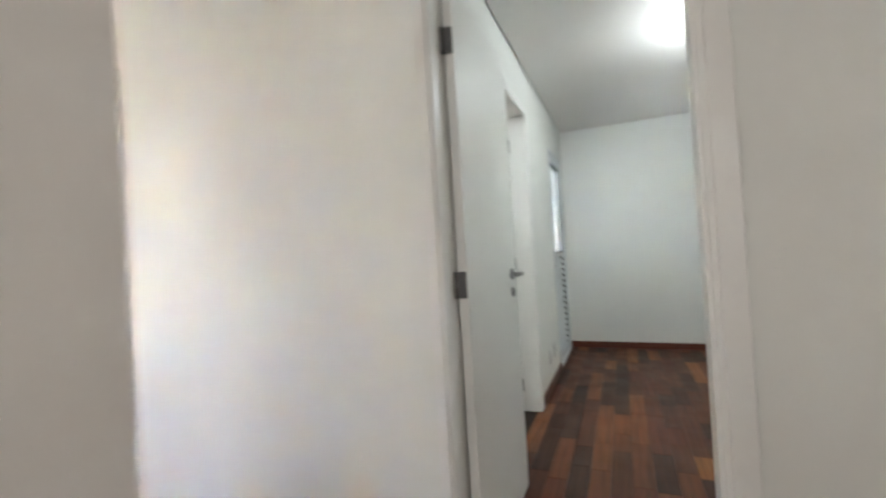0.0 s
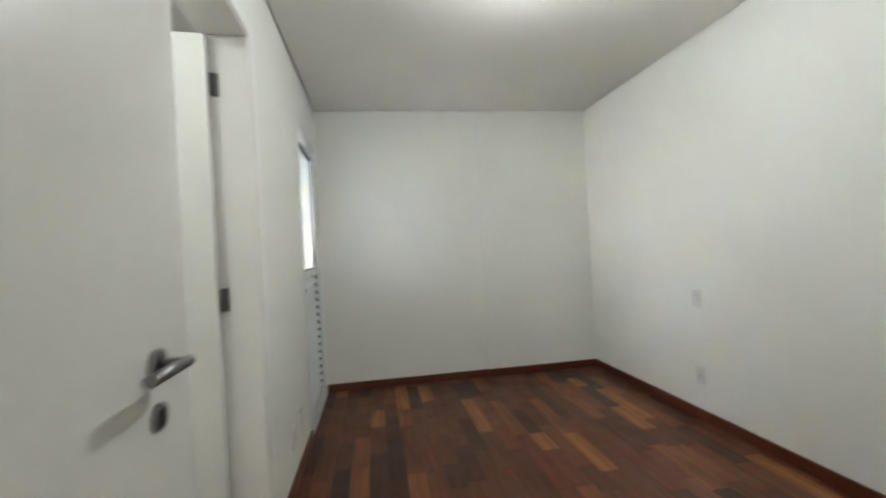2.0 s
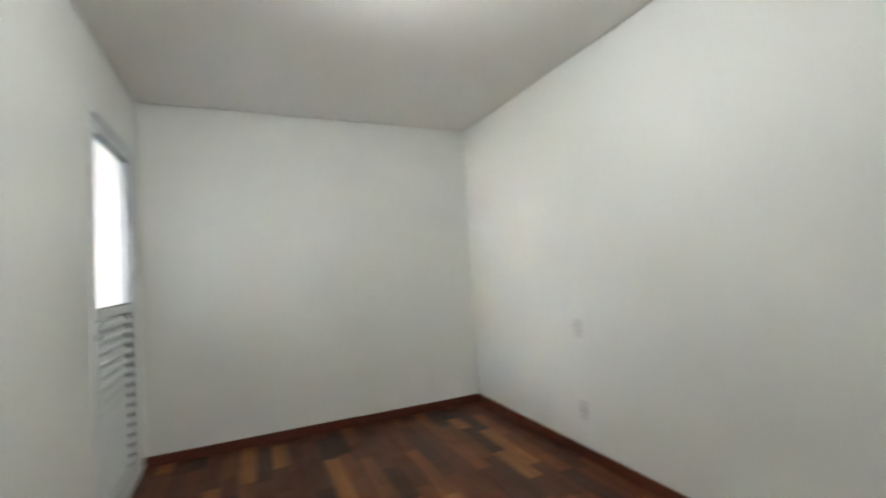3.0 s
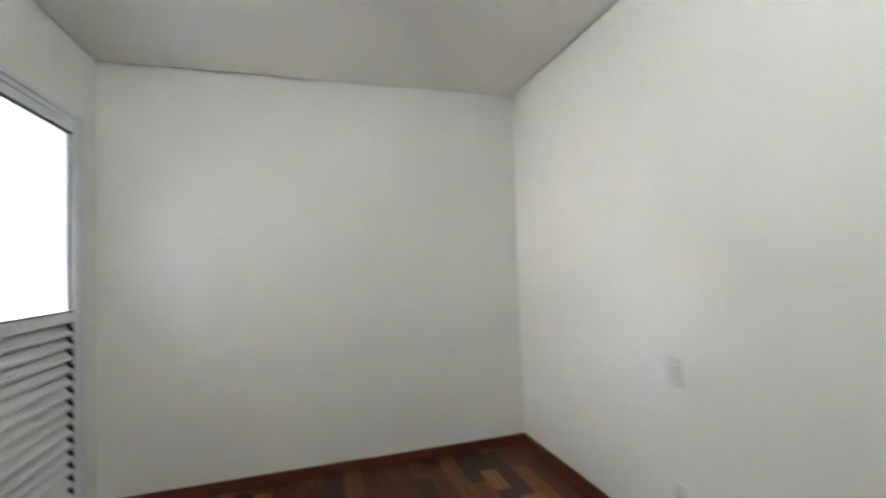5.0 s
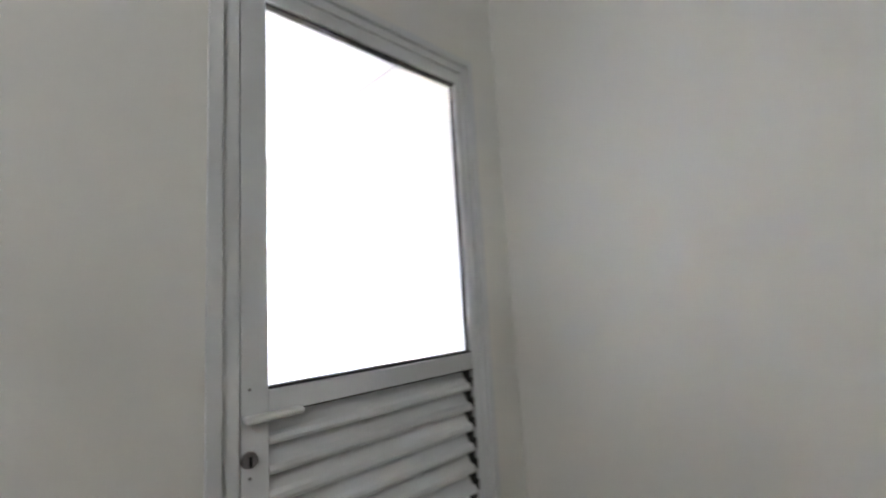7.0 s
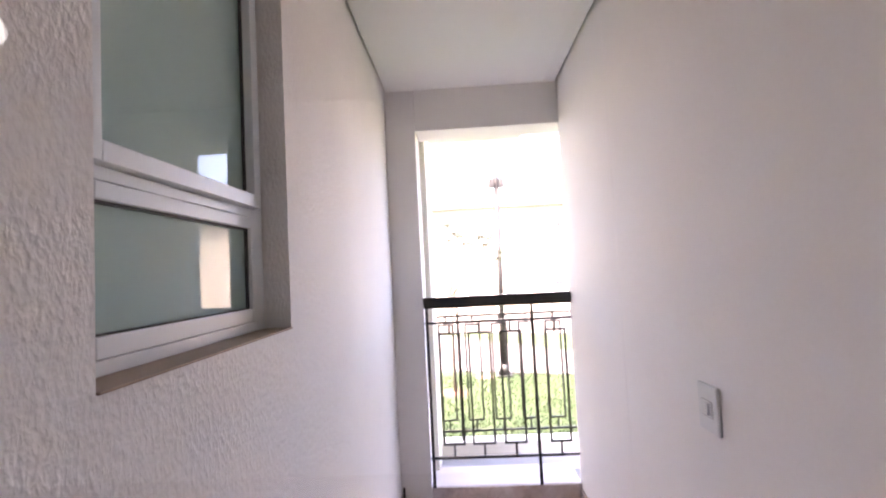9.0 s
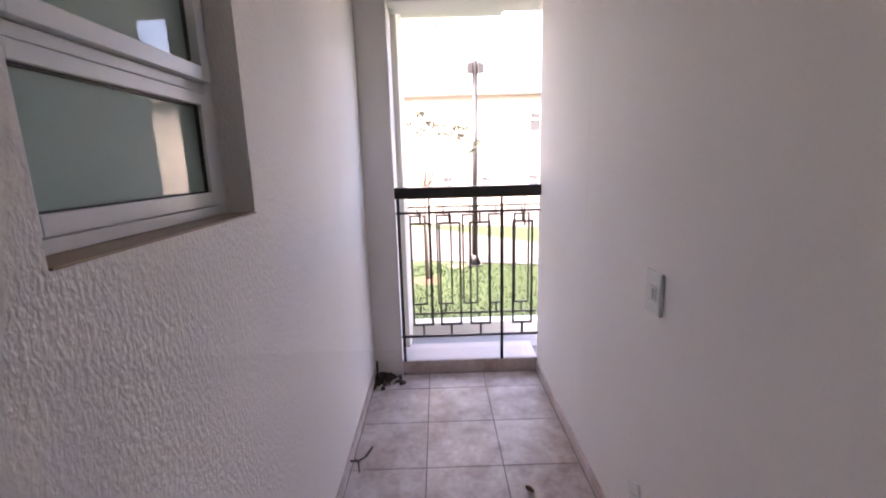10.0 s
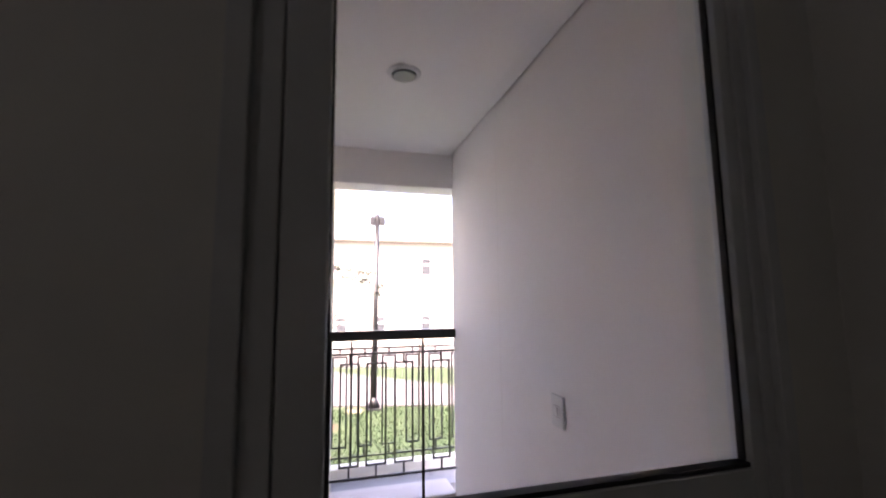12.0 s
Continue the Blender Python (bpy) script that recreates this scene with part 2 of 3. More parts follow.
# hall and the room beside it
setting("hall_wall_near", one(((-0.2, -7.0, -0.012), (-0.09, -4.73, HALL_TOP)), ((-3.7, -4.83, -0.012), (-0.2, -4.73, HALL_TOP))), M_HALL, "pale wall corner of the hall")
setting("hall_wall_side", one(((1.3, -7.0, -0.012), (1.42, -3.87, HALL_TOP))), M_HALL, "pale side wall of the hall")
setting("hall_wall_back", one(((-0.2, -7.1, -0.012), (1.42, -7.0, HALL_TOP))), M_HALL, "pale wall closing the hall")
setting("hall_ceiling", one(((-3.8, -7.1, HALL_TOP), (1.42, -3.87, HALL_TOP + 0.05)), ((-3.8, -3.87, HALL_TOP), (-1.57, 0.0, HALL_TOP + 0.05))), M_CEIL, "plain off-white hall ceiling")
setting("study_wall_window", one(((-3.7, -4.73, -0.012), (-3.6, -3.0, HALL_TOP)), ((-3.7, -3.0, -0.012), (-3.6, -2.0, 0.9)), ((-3.7, -3.0, 1.78), (-3.6, -2.0, HALL_TOP)),
                                 ((-3.7, -2.0, -0.012), (-3.6, -1.2, HALL_TOP))), M_HALL, "pale wall with a window opening")
setting("study_wall_end", one(((-3.7, -1.2, -0.012), (-1.57, -1.1, HALL_TOP))), M_HALL, "pale end wall of the next room")
setting("study_wall_bath", one(((-1.57, -3.87, -0.012), (-1.45, -1.13, TOP))), M_HALL, "pale wall between bathroom and next room")
setting("corner_trim", one(((-1.585, -3.885, 0), (-1.5, -3.86, 2.1)), bevel=0.004), M_TRIM, "white door casing at the end of the hall wall")
# bathroom shell
setting("bath_ceiling", one(((-1.45, -3.77, 2.4), (-0.16, -1.13, 2.45))), M_CEIL, "white bathroom ceiling")
setting("bath_floor", one(((-1.45, -3.77, -0.012), (-0.16, -1.13, 0.0))), M_TILE, "pale tiled bathroom floor")

# balcony shell
YL, YR, XE, BZ, BH = -1.02, 0.045, -2.475, -0.05, 2.448
setting("balcony_wall_window", one(((XE - 0.2, YL - 0.11, -0.2), (-0.907, YL, 2.7)), ((-0.907, YL - 0.11, -0.2), (-0.342, YL, 1.199)),
                                   ((-0.907, YL - 0.11, 2.12), (-0.342, YL, 2.7)), ((-0.342, YL - 0.11, -0.2), (-0.16, YL, 2.7))), M_RENDER, "coarse white rendered balcony wall with a window opening")
setting("balcony_wall_plain", one(((XE - 0.03, YR, -1.0), (-0.16, YR + 0.15, 3.2))), M_RENDER_FINE, "smooth white rendered balcony wall")
setting("balcony_wall_door", one(((-0.166, YL, -0.2), (-0.16, -0.985, 2.7)), ((-0.166, -0.985, 2.10), (-0.16, -0.14, 2.7)), ((-0.166, -0.14, -0.2), (-0.16, YR, 2.7))), M_RENDER_FINE, "white rendered wall round the balcony door")
setting("balcony_wall_end", one(((XE - 0.22, YL, -1.0), (XE, -0.837, 2.7)), ((XE - 0.22, -0.837, 2.19), (XE, YR, 2.7)), ((XE - 0.22, YR, 2.19), (XE - 0.031, 2.0, 2.7)), bevel=0.006), M_RENDER_FINE, "white rendered pier and lintel round the balcony opening")
setting("balcony_pier_outer", one(((-3.1, -1.1, -1.0), (XE - 0.22, -0.80, 2.9)), bevel=0.006), M_CREAM, "pale outer pier beside the balcony opening")
setting("balcony_ceiling", one(((XE, YL + 0.012, BH), (-0.166, YR - 0.012, BH + 0.03))), M_CEIL_OUT, "flat white balcony ceiling")
# Balcony recess top, its gap shade coloured in as grey.
setting("balcony_ceiling_gap", one(((XE, YL, BH + 0.06), (-0.166, YR, BH + 0.1))), M_GAP_SHADE, "recess round the balcony ceiling, grey for its shade")
setting("balcony_roof", one(((XE - 0.22, -3.9, 2.7), (2.7, 0.2, 2.9))), M_CREAM, "slab above the balcony")
setting("balcony_screed", one(((XE, YL, -0.2), (-0.16, YR, BZ - 0.004))), M_GROUT, "dirty grey grout between the balcony tiles")
setting("balcony_curb", one(((XE - 0.27, -0.837, -1.0), (XE - 0.008, YR, 0.04)), bevel=0.005), M_CURB, "pale pinkish raised kerb under the balcony railing")
setting("outer_ledge", one(((-3.0, -0.80, -1.0), (XE - 0.27, 3.0, 0.0))), M_LEDGE, "grey ledge outside the balcony")
setting("outer_kerb", one(((-3.12, -0.80, -1.0), (-3.0, 3.0, 0.09)), bevel=0.006), M_CREAM, "cream painted kerb carrying the outer railing")

# ---- trim ----
for name, a, b in (("baseboard_far", (0.0, -0.016, 0), (1.46, -0.001, 0.07)), ("baseboard_far_step", (1.46, -0.024, 0), (W, -0.009, 0.07)),
                   ("baseboard_side", (W - 0.016, -3.77, 0), (W - 0.001, -0.033, 0.07)), ("baseboard_window_side", (0.001, -1.995, 0), (0.016, -0.99, 0.07)),
                   ("baseboard_entrance", (0.91, -3.769, 0), (W - 0.016, -3.754, 0.07))):
    setting(name, one((a, b), bevel=0.003), M_BASE, "dark red-brown wooden baseboard")
for name, y0, y1 in (("skirting_window", YL, YL + 0.012), ("skirting_plain", YR - 0.012, YR)):
    setting(name, one(((XE, y0, BZ), (-0.166, y1, BZ + 0.06)), bevel=0.002), M_TILE, "low tile skirting along the balcony wall")


# ---- doors ----
def door_frame(name, label, jambs, casings):
    fr = tagged(thing(name, label, "door frame"), kind="structure")
    for a, b in jambs:
        part("jamb", one((a, b), bevel=0.003), M_TRIM, fr)
    for a, b in casings:
        part("casing", one((a, b), bevel=0.005), M_TRIM, fr)
    return fr


def hinge(parent, x, y, z, way, turn=0):
    """A steel butt hinge with knuckle and one leaf."""
    h = part("hinge", bar((x, y, z - 0.045), (x, y, z + 0.045), 0.007), M_HINGE, parent, "brushed steel hinge", True)
    a = (x, y, z - 0.045)
    b = (x + way[0], y + way[1], z + 0.045)
    part("hinge_leaf", one((a, b), bevel=0.001), M_HINGE, h)
    return h


# bedroom doorway and its open leaf
entry = door_frame("door_1_frame", "white enamelled wooden frame of the bedroom doorway",
                   [((0.02, -3.885, 0), (0.068, -3.755, 2.10)), ((0.80, -3.885, 0), (0.84, -3.755, 2.10)), ((0.02, -3.885, 2.10), (0.84, -3.755, 2.135))],
                   [((0.022, -3.895, 0), (0.058, -3.875, 2.165)), ((0.815, -3.895, 0), (0.875, -3.875, 2.165)), ((0.058, -3.895, 2.11), (0.815, -3.875, 2.165)),
                    ((-0.005, -3.768, 0), (0.03, -3.75, 2.16)), ((0.825, -3.768, 0), (0.89, -3.75, 2.165)), ((0.03, -3.768, 2.11), (0.825, -3.75, 2.165))])
part("door_stop", one(((0.788, -3.885, 0), (0.80, -3.80, 2.10)), bevel=0.002), M_TRIM, entry)
plate = part("strike_plate", one(((0.7965, -3.79, 0.93), (0.7995, -3.765, 1.11)), bevel=0.001), M_STEEL, entry, "brushed steel strike plate")
part("strike_lip", one(((0.794, -3.768, 1.03), (0.7965, -3.757, 1.072)), bevel=0.002), M_STEEL, plate)
part("latch_hole", one(((0.7955, -3.788, 1.045), (0.7963, -3.774, 1.075))), M_RUBBER_AND_SHADE, plate)
part("bolt_hole", one(((0.7955, -3.788, 0.955), (0.7963, -3.774, 0.99))), M_RUBBER_AND_SHADE, plate)


def lever_set(parent, x, y, z, side, back):
    """Lever handle on a round rose, with a round lock escutcheon under it."""
    rose = part("rose", bar((x, y, z), (x + side * 0.008, y, z), 0.025, 0.024, 24), M_STEEL, parent, "brushed steel rose", True)
    bm = bar((x + side * 0.008, y, z), (x + side * 0.05, y, z), 0.009)
    rod(bm, (x + side * 0.046, y - back * 0.012, z), (x + side * 0.046, y + back * 0.115, z), 0.0095)
    part("lever", bm, M_STEEL, rose, "", True)
    esc = part("escutcheon", bar((x, y, z - 0.085), (x + side * 0.006, y, z - 0.085), 0.023, 0.022, 24), M_STEEL, parent, "brushed steel lock escutcheon", True)
    part("keyhole", one(((x + side * 0.006, y - 0.006, z - 0.1), (x + side * 0.0075, y + 0.006, z - 0.072)), bevel=0.0005), M_RUBBER_AND_SHADE, esc)


leaf = thing("door_leaf", "white enamelled flush door standing wide open along the wall", "door", at=(0, 0, 0))
part("panel", one(((0.0755, -3.775, 0.008), (0.1095, -3.058, 2.09)), bevel=0.003), M_DOOR, leaf)
for z in (0.2, 1.044, 1.875):
    hinge(leaf, 0.074, -3.786, z, (0.034, 0.008))
lever_set(leaf, 0.1095, -3.15, 1.04, 1, -1)
lever_set(leaf, 0.0755, -3.15, 1.04, -1, -1)

# bathroom doorway, leaf swung inwards
door_frame("door_2_frame", "white enamelled wooden frame of the bathroom doorway",
           [((-0.175, -2.80, 0), (0.006, -2.77, 2.10)), ((-0.175, -2.09, 0), (0.006, -2.06, 2.10)), ((-0.175, -2.80, 2.10), (0.006, -2.06, 2.13))],
           [((0.001, -2.845, 0), (0.014, -2.785, 2.165)), ((0.001, -2.075, 0), (0.014, -2.0, 2.165)), ((0.001, -2.785, 2.108), (0.014, -2.075, 2.165)),
            ((-0.185, -2.845, 0), (-0.1755, -2.785, 2.165)), ((-0.185, -2.075, 0), (-0.1755, -2.0, 2.165))])
bath_leaf = thing("door_leaf", "white flush bathroom door swung open into the bathroom", "door", at=(-0.135, -2.098, 0))
bath_leaf.rotation_euler.z = radians(3)
part("panel", one(((-0.66, -0.036, 0.012), (-0.008, -0.001, 2.085)), bevel=0.003), M_DOOR, bath_leaf)
for z in (0.185, 1.048, 1.898):
    hinge(bath_leaf, 0.003, -0.004, z, (0.022, 0.012))

# balcony door: coated aluminium, glazed above, louvred below
bd_frame = tagged(thing("door_3_frame", "white coated aluminium frame of the balcony door", "door frame"), kind="structure")
for a, b in (((-0.07, -0.985, 0.0), (0.008, -0.955, 2.10)), ((-0.07, -0.165, 0.0), (0.008, -0.14, 2.10)), ((-0.07, -0.955, 2.075), (0.008, -0.165, 2.10)), ((-0.07, -0.955, -0.005), (0.004, -0.165, 0.014))):
    part("outer_profile", one((a, b), bevel=0.002), M_ALU, bd_frame)
for a, b in (((-0.06, -0.954, 0.0145), (-0.004, -0.919, 2.074)), ((-0.06, -0.188, 0.0145), (-0.004, -0.166, 2.074)), ((-0.06, -0.919, 2.05), (-0.004, -0.188, 2.074))):
    part("inner_profile", one((a, b), bevel=0.002), M_ALU, bd_frame)
for a, b in (((-0.07, -0.9545, 0.0145), (-0.0605, -0.9, 2.074)), ((-0.07, -0.188, 0.0145), (-0.0605, -0.1655, 2.074)), ((-0.07, -0.9, 2.02), (-0.0605, -0.188, 2.074)), ((-0.07, -0.9, 0.0145), (-0.0605, -0.188, 0.05))):
    part("door_stop", one((a, b)), M_ALU, bd_frame)
for a, b in (((-0.0605, -0.93, 0.0145), (-0.0505, -0.9, 2.06)),):
    part("seal", one((a, b)), M_RUBBER_AND_SHADE, bd_frame)
bdoor = thing("balcony_door", "white aluminium balcony door, closed, glass above and louvres below", "door")
for nm, a, b in (("stile", (-0.05, -0.917, 0.018), (-0.008, -0.859, 2.047)), ("stile", (-0.05, -0.216, 0.018), (-0.008, -0.1885, 2.047)),
                 ("top_rail", (-0.05, -0.859, 2.005), (-0.008, -0.216, 2.047)), ("mid_rail", (-0.05, -0.859, 1.053), (-0.008, -0.216, 1.103)),
                 ("bottom_rail", (-0.05, -0.859, 0.018), (-0.008, -0.216, 0.11))):
    part(nm, one((a, b), bevel=0.0025), M_ALU, bdoor)
pane = part("glass_pane", one(((-0.032, -0.863, 1.099), (-0.027, -0.212, 2.009))), M_CLEAR, bdoor, "clear glass pane")
pane.visible_shadow = False
for a, b in (((-0.034, -0.857, 1.1035), (-0.012, -0.218, 1.110)), ((-0.034, -0.857, 1.998), (-0.012, -0.218, 2.0045)), ((-0.034, -0.2205, 1.1105), (-0.02, -0.2165, 1.9975)), ((-0.034, -0.8585, 1.1105), (-0.02, -0.8545, 1.9975))):
    part("gasket", one((a, b)), M_RUBBER_AND_SHADE, pane, "black rubber gasket")
part("louvre_back", one(((-0.05, -0.859, 0.11), (-0.047, -0.216, 1.053))), M_ALU, bdoor)
# Black strip put in for the shade in the gap at the slat ends.
part("slat_end_shade", one(((-0.0468, -0.236, 0.112), (-0.02, -0.2165, 1.05))), M_RUBBER_AND_SHADE, bdoor, "black strip standing in for the shaded gap behind the slat ends")
louvre = None
for i in range(15):
    z = 0.993 - i * 0.0605
    if louvre is None:
        bm = bmesh.new()
        prof = [(-0.045, 0.052), (-0.040, 0.054), (-0.022, 0.022), (-0.012, 0.014), (-0.010, 0.004), (-0.013, -0.004), (-0.017, -0.004), (-0.024, 0.012), (-0.044, 0.044)]
        ends = [[bm.verts.new((x, y, zz)) for x, zz in prof] for y in (-0.857, -0.229)]
        for k in range(len(prof)):
            j = (k + 1) % len(prof)
            bm.faces.new((ends[0][k], ends[0][j], ends[1][j], ends[1][k]))
        bm.faces.new(list(reversed(ends[0]))), bm.faces.new(ends[1])
        bmesh.ops.recalc_face_normals(bm, faces=bm.faces)
        louvre = part("louvre_slat", bm, M_ALU, bdoor)
        louvre.location.z = z
        block_me = louvre.data
    else:
        s = new("louvre_slat", block_me)
        s.parent, s.location = bdoor, (0, 0, z)
    # Black block painted as the shaded opening beside each slat.
    notch = part("slat_gap_shade", one(((-0.03, -0.2285, z + 0.004), (-0.0105, -0.2165, z + 0.034)), bevel=0.001), M_RUBBER_AND_SHADE, bdoor) if i == 0 else new("slat_gap_shade", notch_me)
    if i == 0:
        notch_me = notch.data
    else:
        notch.parent, notch.location = bdoor, (0, 0, -i * 0.0605)
# Thin black strip drawn as a shadow line along the mid rail's lower edge.
part("painted_shadow_line", one(((-0.0082, -0.79, 1.0505), (-0.0072, -0.218, 1.0535))), M_RUBBER_AND_SHADE, bdoor)
bm = one(((-0.008, -0.915, 1.045), (0.022, -0.79, 1.06)), bevel=0.007)
part("pull_lip", bm, M_ALU, bdoor, "white moulded pull lip", True)
lk = part("lock_cylinder", bar((-0.008, -0.9, 0.972), (0.002, -0.9, 0.972), 0.017, 0.015, 20), M_STEEL, bdoor, "steel lock cylinder", True)
part("key_slot", one(((0.002, -0.903, 0.96), (0.0028, -0.897, 0.98))), M_RUBBER_AND_SHADE, lk)
for z in (1.11, 0.935):
    part("screw", bar((-0.008, -0.898, z), (-0.0065, -0.898, z), 0.0035, 0.003, 10), M_STEEL, bdoor)

# bathroom window on the balcony
win = tagged(thing("window_1", "white aluminium awning window with frosted green glass", "window"), kind="structure")
part("window_sill", one(((-0.906, -1.13, 1.1995), (-0.343, -1.016, 1.2032)), bevel=0.001), M_STONE, win, "brown stone sill")
WY = -1.10
for a, b in (((-0.906, WY - 0.02, 1.2035), (-0.868, WY + 0.015, 2.119)), ((-0.381, WY - 0.02, 1.2035), (-0.343, WY + 0.015, 2.119)), ((-0.868, WY - 0.02, 1.2035), (-0.381, WY + 0.015, 1.225)),
             ((-0.868, WY - 0.02, 2.09), (-0.381, WY + 0.015, 2.119)), ((-0.868, WY - 0.02, 1.47), (-0.381, WY + 0.015, 1.49))):
    part("window_frame", one((a, b), bevel=0.002), M_ALU, win)
for z0, z1, y in ((1.227, 1.468, 0.02), (1.492, 2.088, 0.032)):
    sash = part("sash", one(((-0.866, WY - 0.01, z0), (-0.838, WY + y, z1)), ((-0.411, WY - 0.01, z0), (-0.383, WY + y, z1)), ((-0.838, WY - 0.01, z0), (-0.411, WY + y, z0 + 0.03)),
                            ((-0.838, WY - 0.01, z1 - 0.025), (-0.411, WY + y, z1)), bevel=0.002), M_ALU, win)
    pn = part("pane", one(((-0.84, WY, z0 + 0.027), (-0.409, WY + 0.005, z1 - 0.022))), M_FROST, sash, "frosted green glass pane")
    pn.visible_shadow = False
    part("gasket", one(((-0.838, WY + 0.0055, z0 + 0.03), (-0.833, WY + 0.012, z1 - 0.025)), ((-0.833, WY + 0.0055, z0 + 0.03), (-0.411, WY + 0.012, z0 + 0.033)),
                       ((-0.833, WY + 0.0055, z1 - 0.03), (-0.411, WY + 0.012, z1 - 0.025))), M_RUBBER_AND_SHADE, sash)

# unseen frame added round the hall fill lamp, then the study window
hw = tagged(thing("hall_fill_frame", "unseen white frame added round the hall fill light", "window"), kind="structure")
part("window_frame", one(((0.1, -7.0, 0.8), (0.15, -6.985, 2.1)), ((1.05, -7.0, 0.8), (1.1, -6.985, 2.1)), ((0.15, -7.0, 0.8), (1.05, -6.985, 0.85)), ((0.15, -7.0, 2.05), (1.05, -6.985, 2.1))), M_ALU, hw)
sw = tagged(thing("window_2", "white framed window with bright daylight behind it", "window"), kind="structure")
part("window_frame", one(((-3.68, -3.0, 0.9), (-3.62, -2.96, 1.78)), ((-3.68, -2.04, 0.9), (-3.62, -2.0, 1.78)), ((-3.68, -2.96, 0.9), (-3.62, -2.04, 0.94)), ((-3.68, -2.96, 1.74), (-3.62, -2.04, 1.78)),
                         ((-3.68, -2.52, 0.94), (-3.62, -2.48, 1.74))), M_ALU, sw)


# ---- electrical fittings ----
def wall_plate(label, m, wide=0.072, tall=0.118, kind="socket"):
    """A wall plate, built facing +x at the origin."""
    ob = thing("wall_socket" if kind == "socket" else "wall_switch", label, "socket" if kind == "socket" else "switch", "wall plates")
    plate = part("cover_plate", one(((0.0, -wide / 2, -tall / 2), (0.011, wide / 2, tall / 2)), bevel=0.004), M_PLATE, ob)
    # Grey border painted for the shadow gap between plate and insert.
    part("insert_joint_shade", one(((0.0095, -0.0245, -0.0225), (0.0112, 0.0245, 0.0225))), M_GAP_SHADE, plate, "grey strip painted as the shaded joint round the insert")
    ins = part("insert", one(((0.009, -0.022, -0.02), (0.0125, 0.022, 0.02)), bevel=0.001), M_PLATE, ob)
    if kind == "socket":
        for y, z in ((-0.01, 0), (0.01, 0), (0, -0.006)):
            part("pin_hole", bar((0.0125, y, z), (0.0129, y, z), 0.0034, None, 10), M_RUBBER_AND_SHADE, ins)
    else:
        part("rocker", one(((0.0125, -0.011, -0.016), (0.0175, 0.011, 0.016)), bevel=0.002), M_PLATE, ins)
    ob.matrix_world = m
    return ob


wall_plate("white plastic socket plate high on the wall", pose(W, -1.38, 0.797, 0, 0, 180), kind="switch")
wall_plate("white plastic socket plate above the baseboard", pose(W, -1.382, 0.293, 0, 0, 180))
wall_plate("white plastic socket plate near the balcony door", pose(0, -1.34, 0.27))
wall_plate("white blank socket plate beside another one", pose(0, -1.57, 0.27))
wall_plate("white plastic switch plate on the balcony wall", pose(-1.048, YR, 0.923, 0, 0, -90), 0.09, 0.125, "switch")
wall_plate("loose white socket plate low on the balcony wall", pose(-1.07, YR, 0.205, 0, 0, -90) @ Euler((radians(24), 0, 0)).to_matrix().to_4x4(), 0.08, 0.12)

# ceiling bulb of the bedroom
bulb = thing("ceiling_bulb", "lit bulb in a white holder on the ceiling", "ceiling lamp")
part("holder", rod(bar((1.24, -2.25, H), (1.24, -2.25, H - 0.03), 0.05, 0.035, 24), (1.24, -2.25, H - 0.03), (1.24, -2.25, H - 0.13), 0.018), M_PLATE, bulb, "", True)
bm = bmesh.new()
bmesh.ops.create_uvsphere(bm, u_segments=20, v_segments=12, radius=0.032, matrix=Matrix.Translation((1.24, -2.25, H - 0.16)))
b_ob = part("bulb", bm, M_BULB, bulb, "glowing bulb", True)
b_ob.visible_shadow = False

bb = thing("ceiling_bulb", "lit bulb in a white holder on the bathroom ceiling", "ceiling lamp")
part("holder", bar((-0.8, -2.95, 2.4), (-0.8, -2.95, 2.36), 0.05, 0.035, 24), M_PLATE, bb, "", True)
bm = bmesh.new()
bmesh.ops.create_uvsphere(bm, u_segments=20, v_segments=12, radius=0.03, matrix=Matrix.Translation((-0.8, -2.95, 2.33)))
part("bulb", bm, M_BULB, bb, "glowing bulb", True).visible_shadow = False

# downlight of the balcony
dl = thing("downlight", "round white recessed downlight with a frosted cover, unlit", "ceiling lamp")
bm = bmesh.new()
ring = [(0.082, BH), (0.08, BH - 0.006), (0.07, BH - 0.012), (0.062, BH - 0.012), (0.06, BH - 0.004)]
loops = [[bm.verts.new((-1.388 + r * math.cos(a), -0.517 + r * math.sin(a), z)) for a in [math.tau * k / 32 for k in range(32)]] for r, z in ring]
for p, q in zip(loops, loops[1:]):
    for k in range(32):
        bm.faces.new((p[k], p[(k + 1) % 32], q[(k + 1) % 32], q[k]))
bmesh.ops.recalc_face_normals(bm, faces=bm.faces)
part("bezel", bm, M_PLATE, dl, "", True)
part("diffuser", bar((-1.388, -0.517, BH - 0.001), (-1.388, -0.517, BH - 0.02), 0.0595, 0.05, 32), M_LENS, dl, "frosted glass cover", True)


